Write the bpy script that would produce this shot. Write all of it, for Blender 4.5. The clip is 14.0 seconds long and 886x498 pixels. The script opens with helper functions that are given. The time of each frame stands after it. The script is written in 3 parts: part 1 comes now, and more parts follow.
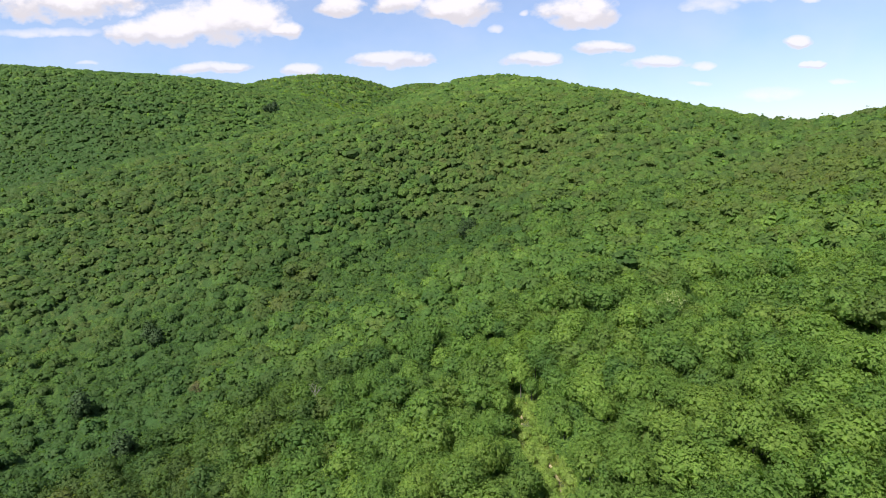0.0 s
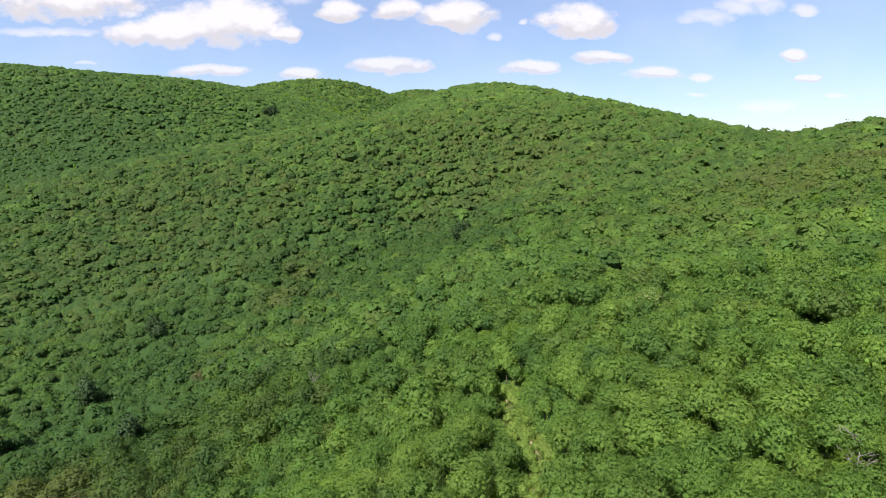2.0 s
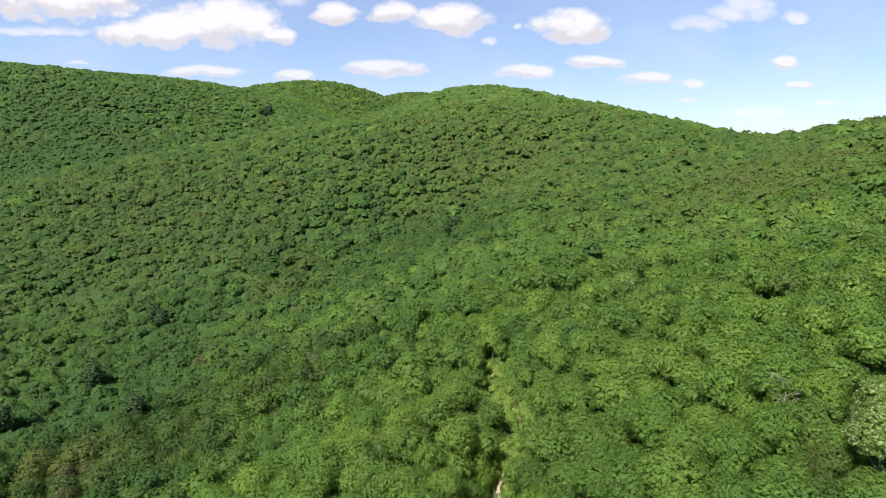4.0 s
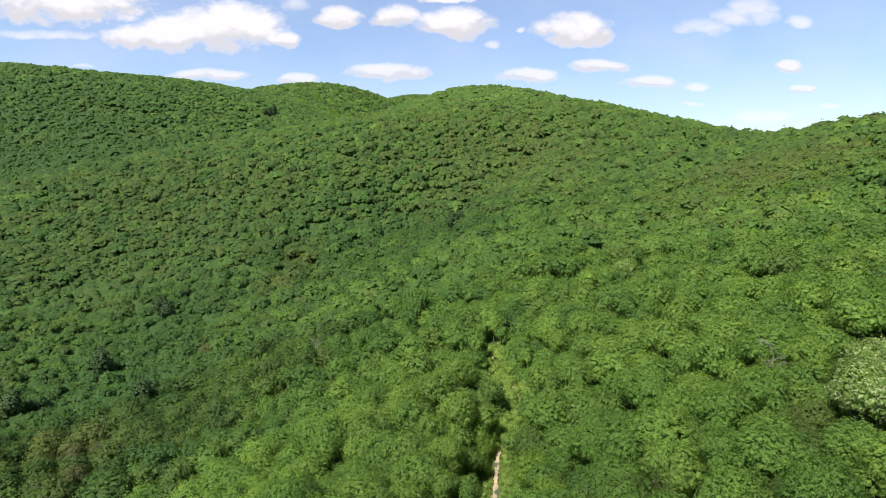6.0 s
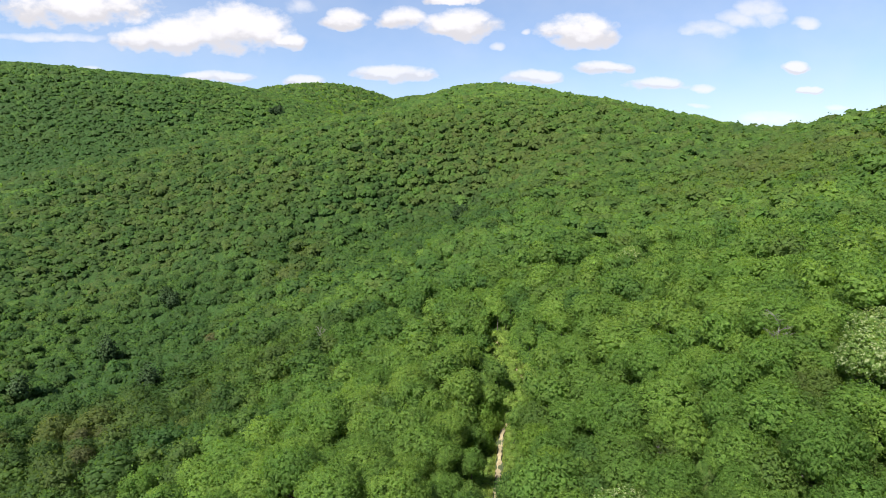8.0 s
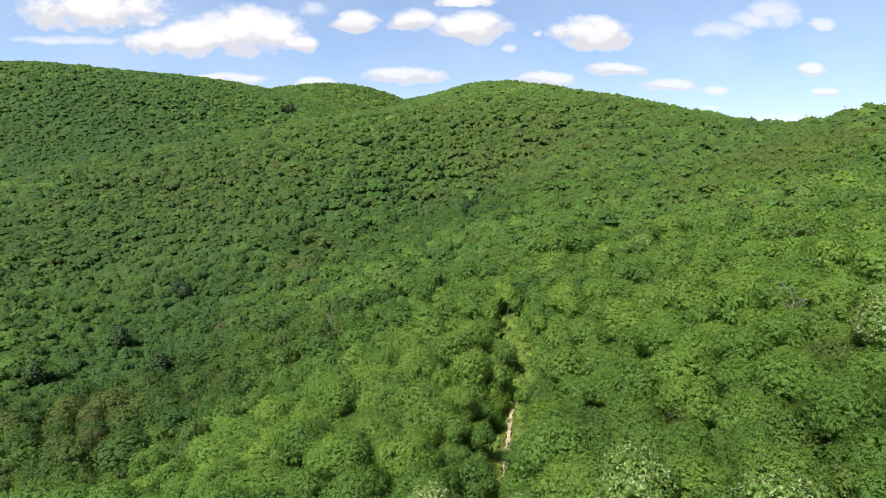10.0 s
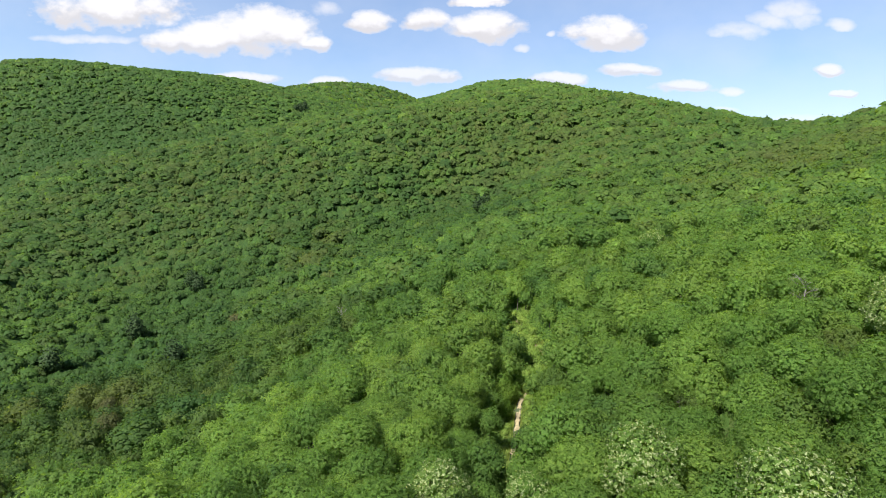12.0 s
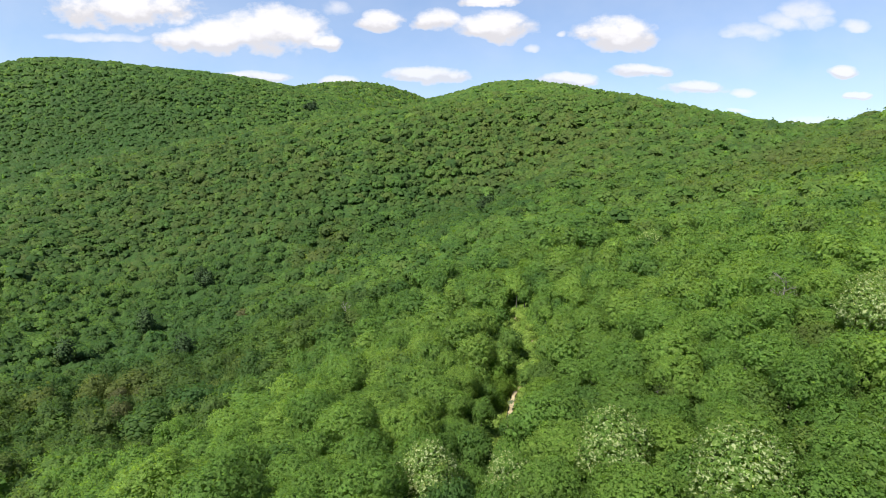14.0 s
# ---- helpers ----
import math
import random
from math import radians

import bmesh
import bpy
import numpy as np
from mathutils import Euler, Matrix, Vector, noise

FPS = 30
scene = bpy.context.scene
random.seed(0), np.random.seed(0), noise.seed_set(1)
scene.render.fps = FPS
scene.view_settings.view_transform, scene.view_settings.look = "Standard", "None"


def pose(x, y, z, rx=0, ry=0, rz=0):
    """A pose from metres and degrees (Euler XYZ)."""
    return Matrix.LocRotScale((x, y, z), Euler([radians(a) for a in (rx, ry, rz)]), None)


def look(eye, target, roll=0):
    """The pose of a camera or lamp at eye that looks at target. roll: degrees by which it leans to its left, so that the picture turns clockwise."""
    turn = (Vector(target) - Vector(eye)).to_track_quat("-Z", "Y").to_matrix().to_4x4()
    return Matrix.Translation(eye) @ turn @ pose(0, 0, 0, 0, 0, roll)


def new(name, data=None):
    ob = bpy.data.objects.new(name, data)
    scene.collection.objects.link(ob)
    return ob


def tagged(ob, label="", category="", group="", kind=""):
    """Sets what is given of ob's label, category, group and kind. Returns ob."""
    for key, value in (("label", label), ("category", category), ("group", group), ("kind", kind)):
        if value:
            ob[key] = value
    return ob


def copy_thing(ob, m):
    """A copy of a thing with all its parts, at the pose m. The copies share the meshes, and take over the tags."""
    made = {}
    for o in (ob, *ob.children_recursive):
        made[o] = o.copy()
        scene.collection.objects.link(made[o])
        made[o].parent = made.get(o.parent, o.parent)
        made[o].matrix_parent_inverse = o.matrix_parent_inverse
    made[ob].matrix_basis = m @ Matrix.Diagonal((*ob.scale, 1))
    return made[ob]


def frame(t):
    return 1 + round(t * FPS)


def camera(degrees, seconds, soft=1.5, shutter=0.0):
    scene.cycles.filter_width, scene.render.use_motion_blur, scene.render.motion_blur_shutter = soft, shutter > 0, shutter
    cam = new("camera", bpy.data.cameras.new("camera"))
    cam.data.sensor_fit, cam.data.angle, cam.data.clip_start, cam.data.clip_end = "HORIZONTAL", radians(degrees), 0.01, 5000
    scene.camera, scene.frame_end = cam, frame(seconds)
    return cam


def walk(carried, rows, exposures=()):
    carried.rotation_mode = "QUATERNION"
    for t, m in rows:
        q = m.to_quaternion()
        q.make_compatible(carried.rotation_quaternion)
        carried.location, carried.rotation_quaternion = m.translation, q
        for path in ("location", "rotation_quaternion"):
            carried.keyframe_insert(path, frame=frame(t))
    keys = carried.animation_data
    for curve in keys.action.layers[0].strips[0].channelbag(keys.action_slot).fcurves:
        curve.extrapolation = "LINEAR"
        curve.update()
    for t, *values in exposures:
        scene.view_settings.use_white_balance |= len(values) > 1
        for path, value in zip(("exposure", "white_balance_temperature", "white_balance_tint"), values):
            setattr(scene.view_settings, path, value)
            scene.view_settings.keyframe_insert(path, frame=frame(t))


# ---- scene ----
import collections

cam = camera(79.1, 14.0, 0.8)
PATH = [
    (0, (0.00, 0.00, 120.00), (-0.090, 19.645, 116.251), -1.30),
    (0.5, (0.08, -2.81, 119.86), (0.033, 16.853, 116.179), -0.98),
    (1, (0.12, -5.92, 119.92), (0.052, 13.745, 116.278), -0.73),
    (1.5, (0.50, -9.33, 119.61), (0.429, 10.347, 116.029), -0.47),
    (2, (0.88, -12.83, 118.88), (0.947, 6.857, 115.349), -0.29),
    (2.5, (1.05, -16.74, 117.89), (1.297, 2.942, 114.377), -0.15),
    (3, (1.34, -20.62, 117.12), (1.653, -0.930, 113.627), -0.03),
    (3.5, (1.50, -24.19, 116.27), (1.819, -4.492, 112.809), 0.07),
    (4, (1.63, -27.30, 115.30), (1.940, -7.600, 111.879), 0.15),
    (4.5, (1.70, -29.58, 114.13), (1.994, -9.871, 110.745), 0.21),
    (5, (1.75, -31.13, 112.78), (2.017, -11.415, 109.435), 0.24),
    (5.5, (1.81, -32.06, 111.30), (2.046, -12.341, 107.976), 0.25),
    (6, (1.91, -32.48, 109.70), (2.118, -12.759, 106.397), 0.25),
    (6.5, (2.04, -32.69, 108.05), (2.223, -12.959, 104.768), 0.24),
    (7, (1.86, -33.06, 106.77), (2.023, -13.330, 103.492), 0.21),
    (7.5, (1.93, -33.28, 105.34), (2.034, -13.548, 102.087), 0.24),
    (8, (2.16, -33.44, 103.84), (2.183, -13.701, 100.600), 0.27),
    (8.5, (2.31, -33.61, 102.32), (2.254, -13.876, 99.095), 0.30),
    (9, (2.35, -33.81, 100.82), (2.199, -14.072, 97.604), 0.32),
    (9.5, (2.31, -33.99, 99.40), (2.057, -14.251, 96.202), 0.36),
    (10, (2.22, -34.12, 98.15), (1.868, -14.379, 94.967), 0.40),
    (10.5, (2.13, -34.16, 97.16), (1.673, -14.420, 93.975), 0.48),
    (11, (2.05, -34.14, 96.31), (1.488, -14.405, 93.130), 0.56),
    (11.5, (2.09, -34.53, 95.90), (1.424, -14.790, 92.726), 0.65),
    (12, (2.32, -35.38, 95.77), (1.562, -15.650, 92.584), 0.80),
    (12.5, (2.62, -36.48, 95.71), (1.796, -16.751, 92.501), 0.91),
    (13, (2.89, -37.85, 95.76), (2.043, -18.127, 92.539), 0.97),
    (13.5, (3.78, -39.16, 95.92), (2.826, -19.442, 92.708), 1.11),
    (14, (5.02, -40.51, 95.99), (3.969, -20.797, 92.793), 1.22),
]
walk(cam, [(t, look(eye, target, roll)) for t, eye, target, roll in PATH],
     [(0, 1.12, 6390, 17), (3.5, 1.12, 6390, 16), (7, 1.13, 6390, 13.5), (14, 1.15, 6380, 12)])

# ---- world, sun and exposure ----
SUN_DIR = Vector((-0.49, -0.50, 1.0)).normalized()
SUN_ELEVATION = math.asin(SUN_DIR.z)
SUN_TURN = math.atan2(SUN_DIR.x, SUN_DIR.y)

sun_data = bpy.data.lights.new("sun", "SUN")
sun_data.energy = 4.8
scene.view_settings.exposure = 1.12
sun_data.angle = radians(0.55)
sun_data.color = (1.0, 0.95, 0.86)
sun = new("sun", sun_data)
sun.matrix_world = look(SUN_DIR * 900, (0, 0, 0))


class Nodes:
    """Short calls for building a node tree."""

    def __init__(self, tree):
        self.tree = tree
        tree.nodes.clear()

    def put(self, kind):
        return self.tree.nodes.new(kind)

    def link(self, out, into):
        self.tree.links.new(out, into)

    def feed(self, socket, value):
        if isinstance(value, bpy.types.NodeSocket):
            self.link(value, socket)
        else:
            socket.default_value = value

    def math(self, op, a, b=0.0, c=0.0, clamp=False):
        node = self.put("ShaderNodeMath")
        node.operation, node.use_clamp = op, clamp
        for socket, value in zip(node.inputs, (a, b, c)):
            self.feed(socket, value)
        return node.outputs[0]

    def span(self, value, a, b, c=0.0, d=1.0, smooth=False):
        node = self.put("ShaderNodeMapRange")
        node.interpolation_type = "SMOOTHSTEP" if smooth else "LINEAR"
        for socket, v in zip(node.inputs, (value, a, b, c, d)):
            self.feed(socket, v)
        return node.outputs[0]

    def mix(self, fac, a, b, blend="MIX"):
        node = self.put("ShaderNodeMix")
        node.data_type, node.blend_type = "RGBA", blend
        self.feed(node.inputs[0], fac)
        self.feed(node.inputs[6], a)
        self.feed(node.inputs[7], b)
        return node.outputs[2]

    def noise(self, vector, scale, detail=3.0, rough=0.55):
        node = self.put("ShaderNodeTexNoise")
        if vector is not None:
            self.link(vector, node.inputs["Vector"])
        node.inputs["Scale"].default_value = scale
        node.inputs["Detail"].default_value = detail
        node.inputs["Roughness"].default_value = rough
        return node.outputs["Fac"]

    def ramp(self, fac, stops):
        node = self.put("ShaderNodeValToRGB")
        els = node.color_ramp.elements
        while len(els) < len(stops):
            els.new(0.5)
        for el, (place, colour) in zip(els, stops):
            el.position, el.color = place, (*colour, 1)
        self.feed(node.inputs[0], fac)
        return node.outputs[0]


# Fair-weather clouds: direction (across, up) and half size, all as tangents towards +y
CUMULUS = [
    (-0.634, 0.262, 0.132, 0.047), (-0.374, 0.222, 0.108, 0.050), (-0.526, 0.207, 0.072, 0.026), (-0.457, 0.213, 0.078, 0.036), (-0.271, 0.205, 0.030, 0.016), (-0.174, 0.243, 0.040, 0.023),
    (-0.075, 0.246, 0.044, 0.023), (0.035, 0.235, 0.072, 0.031), (0.242, 0.225, 0.072, 0.036), (0.022, 0.278, 0.058, 0.011),
    (0.282, 0.165, 0.055, 0.013), (0.380, 0.136, 0.059, 0.015), (-0.088, 0.153, 0.084, 0.016), (0.160, 0.147, 0.048, 0.017),
    (-0.250, 0.140, 0.042, 0.012), (0.638, 0.168, 0.025, 0.012), (0.663, 0.129, 0.023, 0.007), (-0.412, 0.145, 0.074, 0.013),
]
WISPS = [
    (-0.255, 0.265, 0.030, 0.015), (0.470, 0.232, 0.046, 0.017), (0.515, 0.247, 0.046, 0.020), (0.562, 0.266, 0.046, 0.022), (0.580, 0.250, 0.026, 0.014), (0.638, 0.245, 0.028, 0.012),
    (0.101, 0.200, 0.017, 0.009), (0.468, 0.133, 0.027, 0.007), (0.713, 0.098, 0.034, 0.006), (0.591, 0.079, 0.063, 0.013),
    (-0.631, 0.159, 0.023, 0.006), (0.152, 0.227, 0.008, 0.007), (0.460, 0.099, 0.030, 0.006), (-0.700, 0.211, 0.120, 0.010),
]
SKY_STRENGTH = 0.080
CLOUD_WHITE = (0.462, 0.458, 0.462, 1)
CLOUD_GREY = (0.355, 0.35, 0.36, 1)

world = bpy.data.worlds.new("world")
scene.world = world
world.use_nodes = True
n = Nodes(world.node_tree)
sky = n.put("ShaderNodeTexSky")
sky.sky_type, sky.sun_disc = "NISHITA", False
sky.sun_elevation, sky.sun_rotation = SUN_ELEVATION, SUN_TURN
sky.altitude, sky.air_density, sky.dust_density, sky.ozone_density = 300.0, 1.0, 0.5, 1.5
ray_way = n.put("ShaderNodeTexCoord").outputs["Generated"]
parts_of = n.put("ShaderNodeSeparateXYZ")
n.link(ray_way, parts_of.inputs[0])
way_x, way_y, way_z = parts_of.outputs
ahead = n.math("MAXIMUM", way_y, 0.05)
across, up = n.math("DIVIDE", way_x, ahead), n.math("DIVIDE", way_z, ahead)
level_up = up
spot = n.put("ShaderNodeCombineXYZ")
n.link(across, spot.inputs[0])
n.link(n.math("MULTIPLY", up, 1.5), spot.inputs[1])
billow = n.math("SUBTRACT", n.noise(spot.outputs[0], 18.0, 3.0, 0.5), 0.5)
fluff = n.math("SUBTRACT", n.noise(spot.outputs[0], 60.0, 4.0, 0.6), 0.5)
across = n.math("ADD", across, n.math("MULTIPLY", n.math("SUBTRACT", n.noise(spot.outputs[0], 11.0, 2.0), 0.5), 0.075))
up = n.math("ADD", up, n.math("MULTIPLY", billow, 0.022))
rough_edge = n.math("ADD", n.math("MULTIPLY", billow, 2.1), n.math("MULTIPLY", fluff, 0.8))


def cloud_field(clouds, lift):
    """The largest of the clouds' bulges, with centres lifted by a part of their height."""
    best = -9.0
    for cx, cy, w, h in clouds:
        dx = n.math("MULTIPLY_ADD", across, 1 / w, -cx / w)
        dy = n.math("MULTIPLY_ADD", up, 1 / h, -cy / h - lift)
        dy = n.math("MAXIMUM", dy, n.math("MULTIPLY", dy, -1.35))  # flatter below
        far = n.math("MULTIPLY_ADD", dx, dx, n.math("MULTIPLY", dy, dy))
        bulge = n.math("SUBTRACT", 1.0, far)
        best = n.math("MAXIMUM", best, bulge)
    return best


body_field = n.math("ADD", cloud_field(CUMULUS, 0.0), rough_edge)
top_field = n.math("ADD", cloud_field(CUMULUS, 0.55), rough_edge)
wisp_field = n.math("ADD", cloud_field(WISPS, 0.0), rough_edge)
# the rest of the sky, overhead and behind, holds the same scattered clouds
high = n.math("MAXIMUM", way_z, 0.06)
roof = n.put("ShaderNodeCombineXYZ")
n.link(n.math("DIVIDE", way_x, high), roof.inputs[0])
n.link(n.math("DIVIDE", way_y, high), roof.inputs[1])
elsewhere = n.math("MAXIMUM", n.span(level_up, 0.33, 0.42), n.span(way_y, 0.5, 0.3))
loose = n.math("MULTIPLY", n.span(n.noise(roof.outputs[0], 0.9, 6.0, 0.55), 0.56, 0.68, 0.0, 0.9, True), elsewhere)
loose = n.math("MULTIPLY", loose, n.span(way_z, 0.02, 0.10))
dense = n.span(body_field, -0.4, 0.7, 0.0, 1.0, True)
dense = n.math("MULTIPLY", dense, n.span(level_up, 0.10, 0.22, 0.72, 1.0))
thin = n.span(wisp_field, -0.7, 1.5, 0.0, 0.8, True)
veil = n.span(n.noise(spot.outputs[0], 5.0, 4.0, 0.55), 0.3, 0.75, 0.05, 0.23)
cover = n.math("MAXIMUM", n.math("MAXIMUM", dense, thin), n.math("MAXIMUM", loose, veil))
lit = n.span(top_field, -0.5, 0.6, 0.0, 1.0, True)
lit = n.math("MAXIMUM", lit, n.math("SUBTRACT", 1.0, dense), clamp=True)
cloud_colour = n.mix(lit, CLOUD_GREY, CLOUD_WHITE)
air = n.mix(1.0, sky.outputs[0], (SKY_STRENGTH * 0.91, SKY_STRENGTH * 0.945, SKY_STRENGTH, 1), "MULTIPLY")
back = n.put("ShaderNodeBackground")
air = n.mix(n.span(level_up, 0.02, 0.3), n.mix(1.0, air, (0.80, 0.84, 0.93, 1), "MULTIPLY"), air)
n.link(n.mix(cover, air, cloud_colour), back.inputs[0])
n.link(back.outputs[0], n.put("ShaderNodeOutputWorld").inputs[0])

# ---- materials ----


def material(name):
    mat = bpy.data.materials.new(name)
    mat.use_nodes = True
    return mat, Nodes(mat.node_tree)


GREENS = [(0.0, (0.056, 0.114, 0.030)), (0.3, (0.085, 0.164, 0.037)), (0.55, (0.105, 0.196, 0.041)),
          (0.8, (0.123, 0.222, 0.045)), (1.0, (0.160, 0.262, 0.052))]


def leaf_material(name, own=None, by_object=True, through_light=0.6, stops=None, pale_sprays=False):
    """Foliage: the tree's own tint, its stand's with painted shade and haze, each spray's own, and leaf-scale mottling.
    """
    mat, n = material(name)
    geo = n.put("ShaderNodeNewGeometry")
    pos = geo.outputs["Position"]
    if by_object:
        tint = n.put("ShaderNodeObjectInfo").outputs["Random"]
        if own is None:
            tint = n.span(tint, 0.0, 1.0, 0.58, 1.05)
    else:
        tint_node = n.put("ShaderNodeAttribute")
        tint_node.attribute_name = "tint_with_shade"
        tint = tint_node.outputs["Fac"]
    colour = n.ramp(tint, stops or GREENS)
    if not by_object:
        kind_haze_node = n.put("ShaderNodeAttribute")
        kind_haze_node.attribute_name = "kind_with_haze"
        kind = kind_haze_node.outputs["Fac"]
        # the cool end also paints haze and shade of the far ridge
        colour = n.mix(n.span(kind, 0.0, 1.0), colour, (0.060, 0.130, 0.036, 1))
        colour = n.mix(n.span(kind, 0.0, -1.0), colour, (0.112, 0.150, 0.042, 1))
    stand = n.noise(pos, 0.014, 3.0, 0.6)
    if own is None:
        colour = n.mix(n.span(stand, 0.52, 0.68, 0.0, 0.22), colour, (0.116, 0.158, 0.036, 1))
    spray = geo.outputs["Random Per Island"]
    shift = n.put("ShaderNodeHueSaturation")
    n.link(colour, shift.inputs["Color"])
    n.link(n.span(spray, 0.0, 1.0, 0.493, 0.508), shift.inputs["Hue"])
    n.link(n.span(n.math("FRACT", n.math("MULTIPLY", spray, 17.0)), 0.0, 1.0, 0.92, 1.14), shift.inputs["Value"])
    colour = shift.outputs[0]
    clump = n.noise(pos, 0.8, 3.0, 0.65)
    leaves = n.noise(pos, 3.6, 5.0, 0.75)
    # mottling: darker and cooler in the relief's hollows, brighter and warmer on its bumps
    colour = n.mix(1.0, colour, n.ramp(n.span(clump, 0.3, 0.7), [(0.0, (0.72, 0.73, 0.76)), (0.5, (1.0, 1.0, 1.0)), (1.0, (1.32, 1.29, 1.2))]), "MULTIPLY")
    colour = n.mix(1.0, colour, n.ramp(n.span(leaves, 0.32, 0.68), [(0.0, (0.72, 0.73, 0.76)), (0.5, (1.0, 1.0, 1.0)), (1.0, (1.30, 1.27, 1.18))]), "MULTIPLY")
    if pale_sprays:
        tufts = n.span(n.noise(pos, 0.7, 3.0), 0.36, 0.54)
        picked = n.span(n.math("MULTIPLY", tufts, n.span(n.noise(pos, 1.9, 3.0, 0.6), 0.47, 0.58)), 0.46, 0.68)
        colour = n.mix(picked, colour, (0.45, 0.51, 0.27, 1))
    skin = n.put("ShaderNodeBsdfPrincipled")
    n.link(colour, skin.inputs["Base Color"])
    skin.inputs["Roughness"].default_value = 0.6
    skin.inputs["Specular IOR Level"].default_value = 0.16
    relief = n.put("ShaderNodeBump")
    relief.inputs["Strength"].default_value = 0.7
    relief.inputs["Distance"].default_value = 0.25
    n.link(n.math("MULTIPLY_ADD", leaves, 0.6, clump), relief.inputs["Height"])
    n.link(relief.outputs[0], skin.inputs["Normal"])
    glow = n.put("ShaderNodeBsdfTranslucent")
    n.link(n.mix(1.0, colour, (1.25, 1.2, 0.6, 1), "MULTIPLY"), glow.inputs["Color"])
    both = n.put("ShaderNodeMixShader")
    both.inputs[0].default_value = through_light
    n.link(skin.outputs[0], both.inputs[1])
    n.link(glow.outputs[0], both.inputs[2])
    n.link(both.outputs[0], n.put("ShaderNodeOutputMaterial").inputs[0])
    return mat


def bark_material(name, dark, light, scale=6.0):
    mat, n = material(name)
    pos = n.put("ShaderNodeNewGeometry").outputs["Position"]
    grain = n.noise(pos, scale, 6.0, 0.65)
    blotch = n.noise(pos, 0.8, 2.0)
    colour = n.mix(n.span(grain, 0.3, 0.7), (*dark, 1), (*light, 1))
    colour = n.mix(n.span(blotch, 0.55, 0.75, 0.0, 0.4), colour, (*[v * 0.6 for v in light], 1))
    skin = n.put("ShaderNodeBsdfPrincipled")
    n.link(colour, skin.inputs["Base Color"])
    skin.inputs["Roughness"].default_value = 0.9
    bump = n.put("ShaderNodeBump")
    bump.inputs["Strength"].default_value = 0.6
    bump.inputs["Distance"].default_value = 0.03
    n.link(grain, bump.inputs["Height"])
    n.link(bump.outputs[0], skin.inputs["Normal"])
    n.link(skin.outputs[0], n.put("ShaderNodeOutputMaterial").inputs[0])
    return mat


def soil_material(name, stops, scale, fine, relief=0.08):
    mat, n = material(name)
    pos = n.put("ShaderNodeNewGeometry").outputs["Position"]
    wide = n.noise(pos, scale, 4.0, 0.6)
    small = n.noise(pos, fine, 6.0, 0.7)
    mixed = n.math("ADD", n.math("MULTIPLY", wide, 0.6), n.math("MULTIPLY", small, 0.4))
    colour = n.ramp(n.span(mixed, 0.34, 0.66), stops)
    skin = n.put("ShaderNodeBsdfPrincipled")
    n.link(colour, skin.inputs["Base Color"])
    skin.inputs["Roughness"].default_value = 0.95
    bump = n.put("ShaderNodeBump")
    bump.inputs["Strength"].default_value = 0.8
    bump.inputs["Distance"].default_value = relief
    n.link(small, bump.inputs["Height"])
    n.link(bump.outputs[0], skin.inputs["Normal"])
    n.link(skin.outputs[0], n.put("ShaderNodeOutputMaterial").inputs[0])
    return mat


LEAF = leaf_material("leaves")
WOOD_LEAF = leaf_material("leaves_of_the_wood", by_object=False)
PALE_LEAF = leaf_material("pale_leaves", own=True, stops=[(0.0, (0.12, 0.215, 0.042)), (1.0, (0.15, 0.24, 0.06))], pale_sprays=True)
BRIGHT_LEAF = leaf_material("bright_leaves", own=True, stops=[(0.0, (0.112, 0.205, 0.032)), (1.0, (0.145, 0.235, 0.038))])
DARK_LEAF = leaf_material("dark_needles", own=True, through_light=0.08, stops=[(0.0, (0.022, 0.046, 0.014)), (1.0, (0.032, 0.062, 0.018))])
DULL_LEAF = leaf_material("dull_brownish_leaves", own=True, stops=[(0.0, (0.090, 0.112, 0.042)), (1.0, (0.125, 0.132, 0.058))])
WEEDS = leaf_material("sunny_weeds", own=True, stops=[(0.0, (0.19, 0.30, 0.065)), (1.0, (0.26, 0.36, 0.095))])
GRASS = leaf_material("grass", own=True, stops=[(0.0, (0.21, 0.29, 0.065)), (1.0, (0.27, 0.33, 0.09))])
BARK = bark_material("bark", (0.045, 0.040, 0.034), (0.12, 0.108, 0.092))
DEAD_BARK = bark_material("weathered_dead_wood", (0.12, 0.108, 0.09), (0.27, 0.25, 0.215), 3.0)
FLOOR = soil_material("forest_floor", [(0.0, (0.026, 0.034, 0.014)), (0.5, (0.044, 0.062, 0.022)), (1.0, (0.066, 0.098, 0.028))], 0.25, 2.5)
DIRT = soil_material("trail_dirt", [(0.0, (0.11, 0.09, 0.052)), (0.5, (0.25, 0.205, 0.115)), (1.0, (0.36, 0.30, 0.17))], 0.9, 5.0, 0.12)

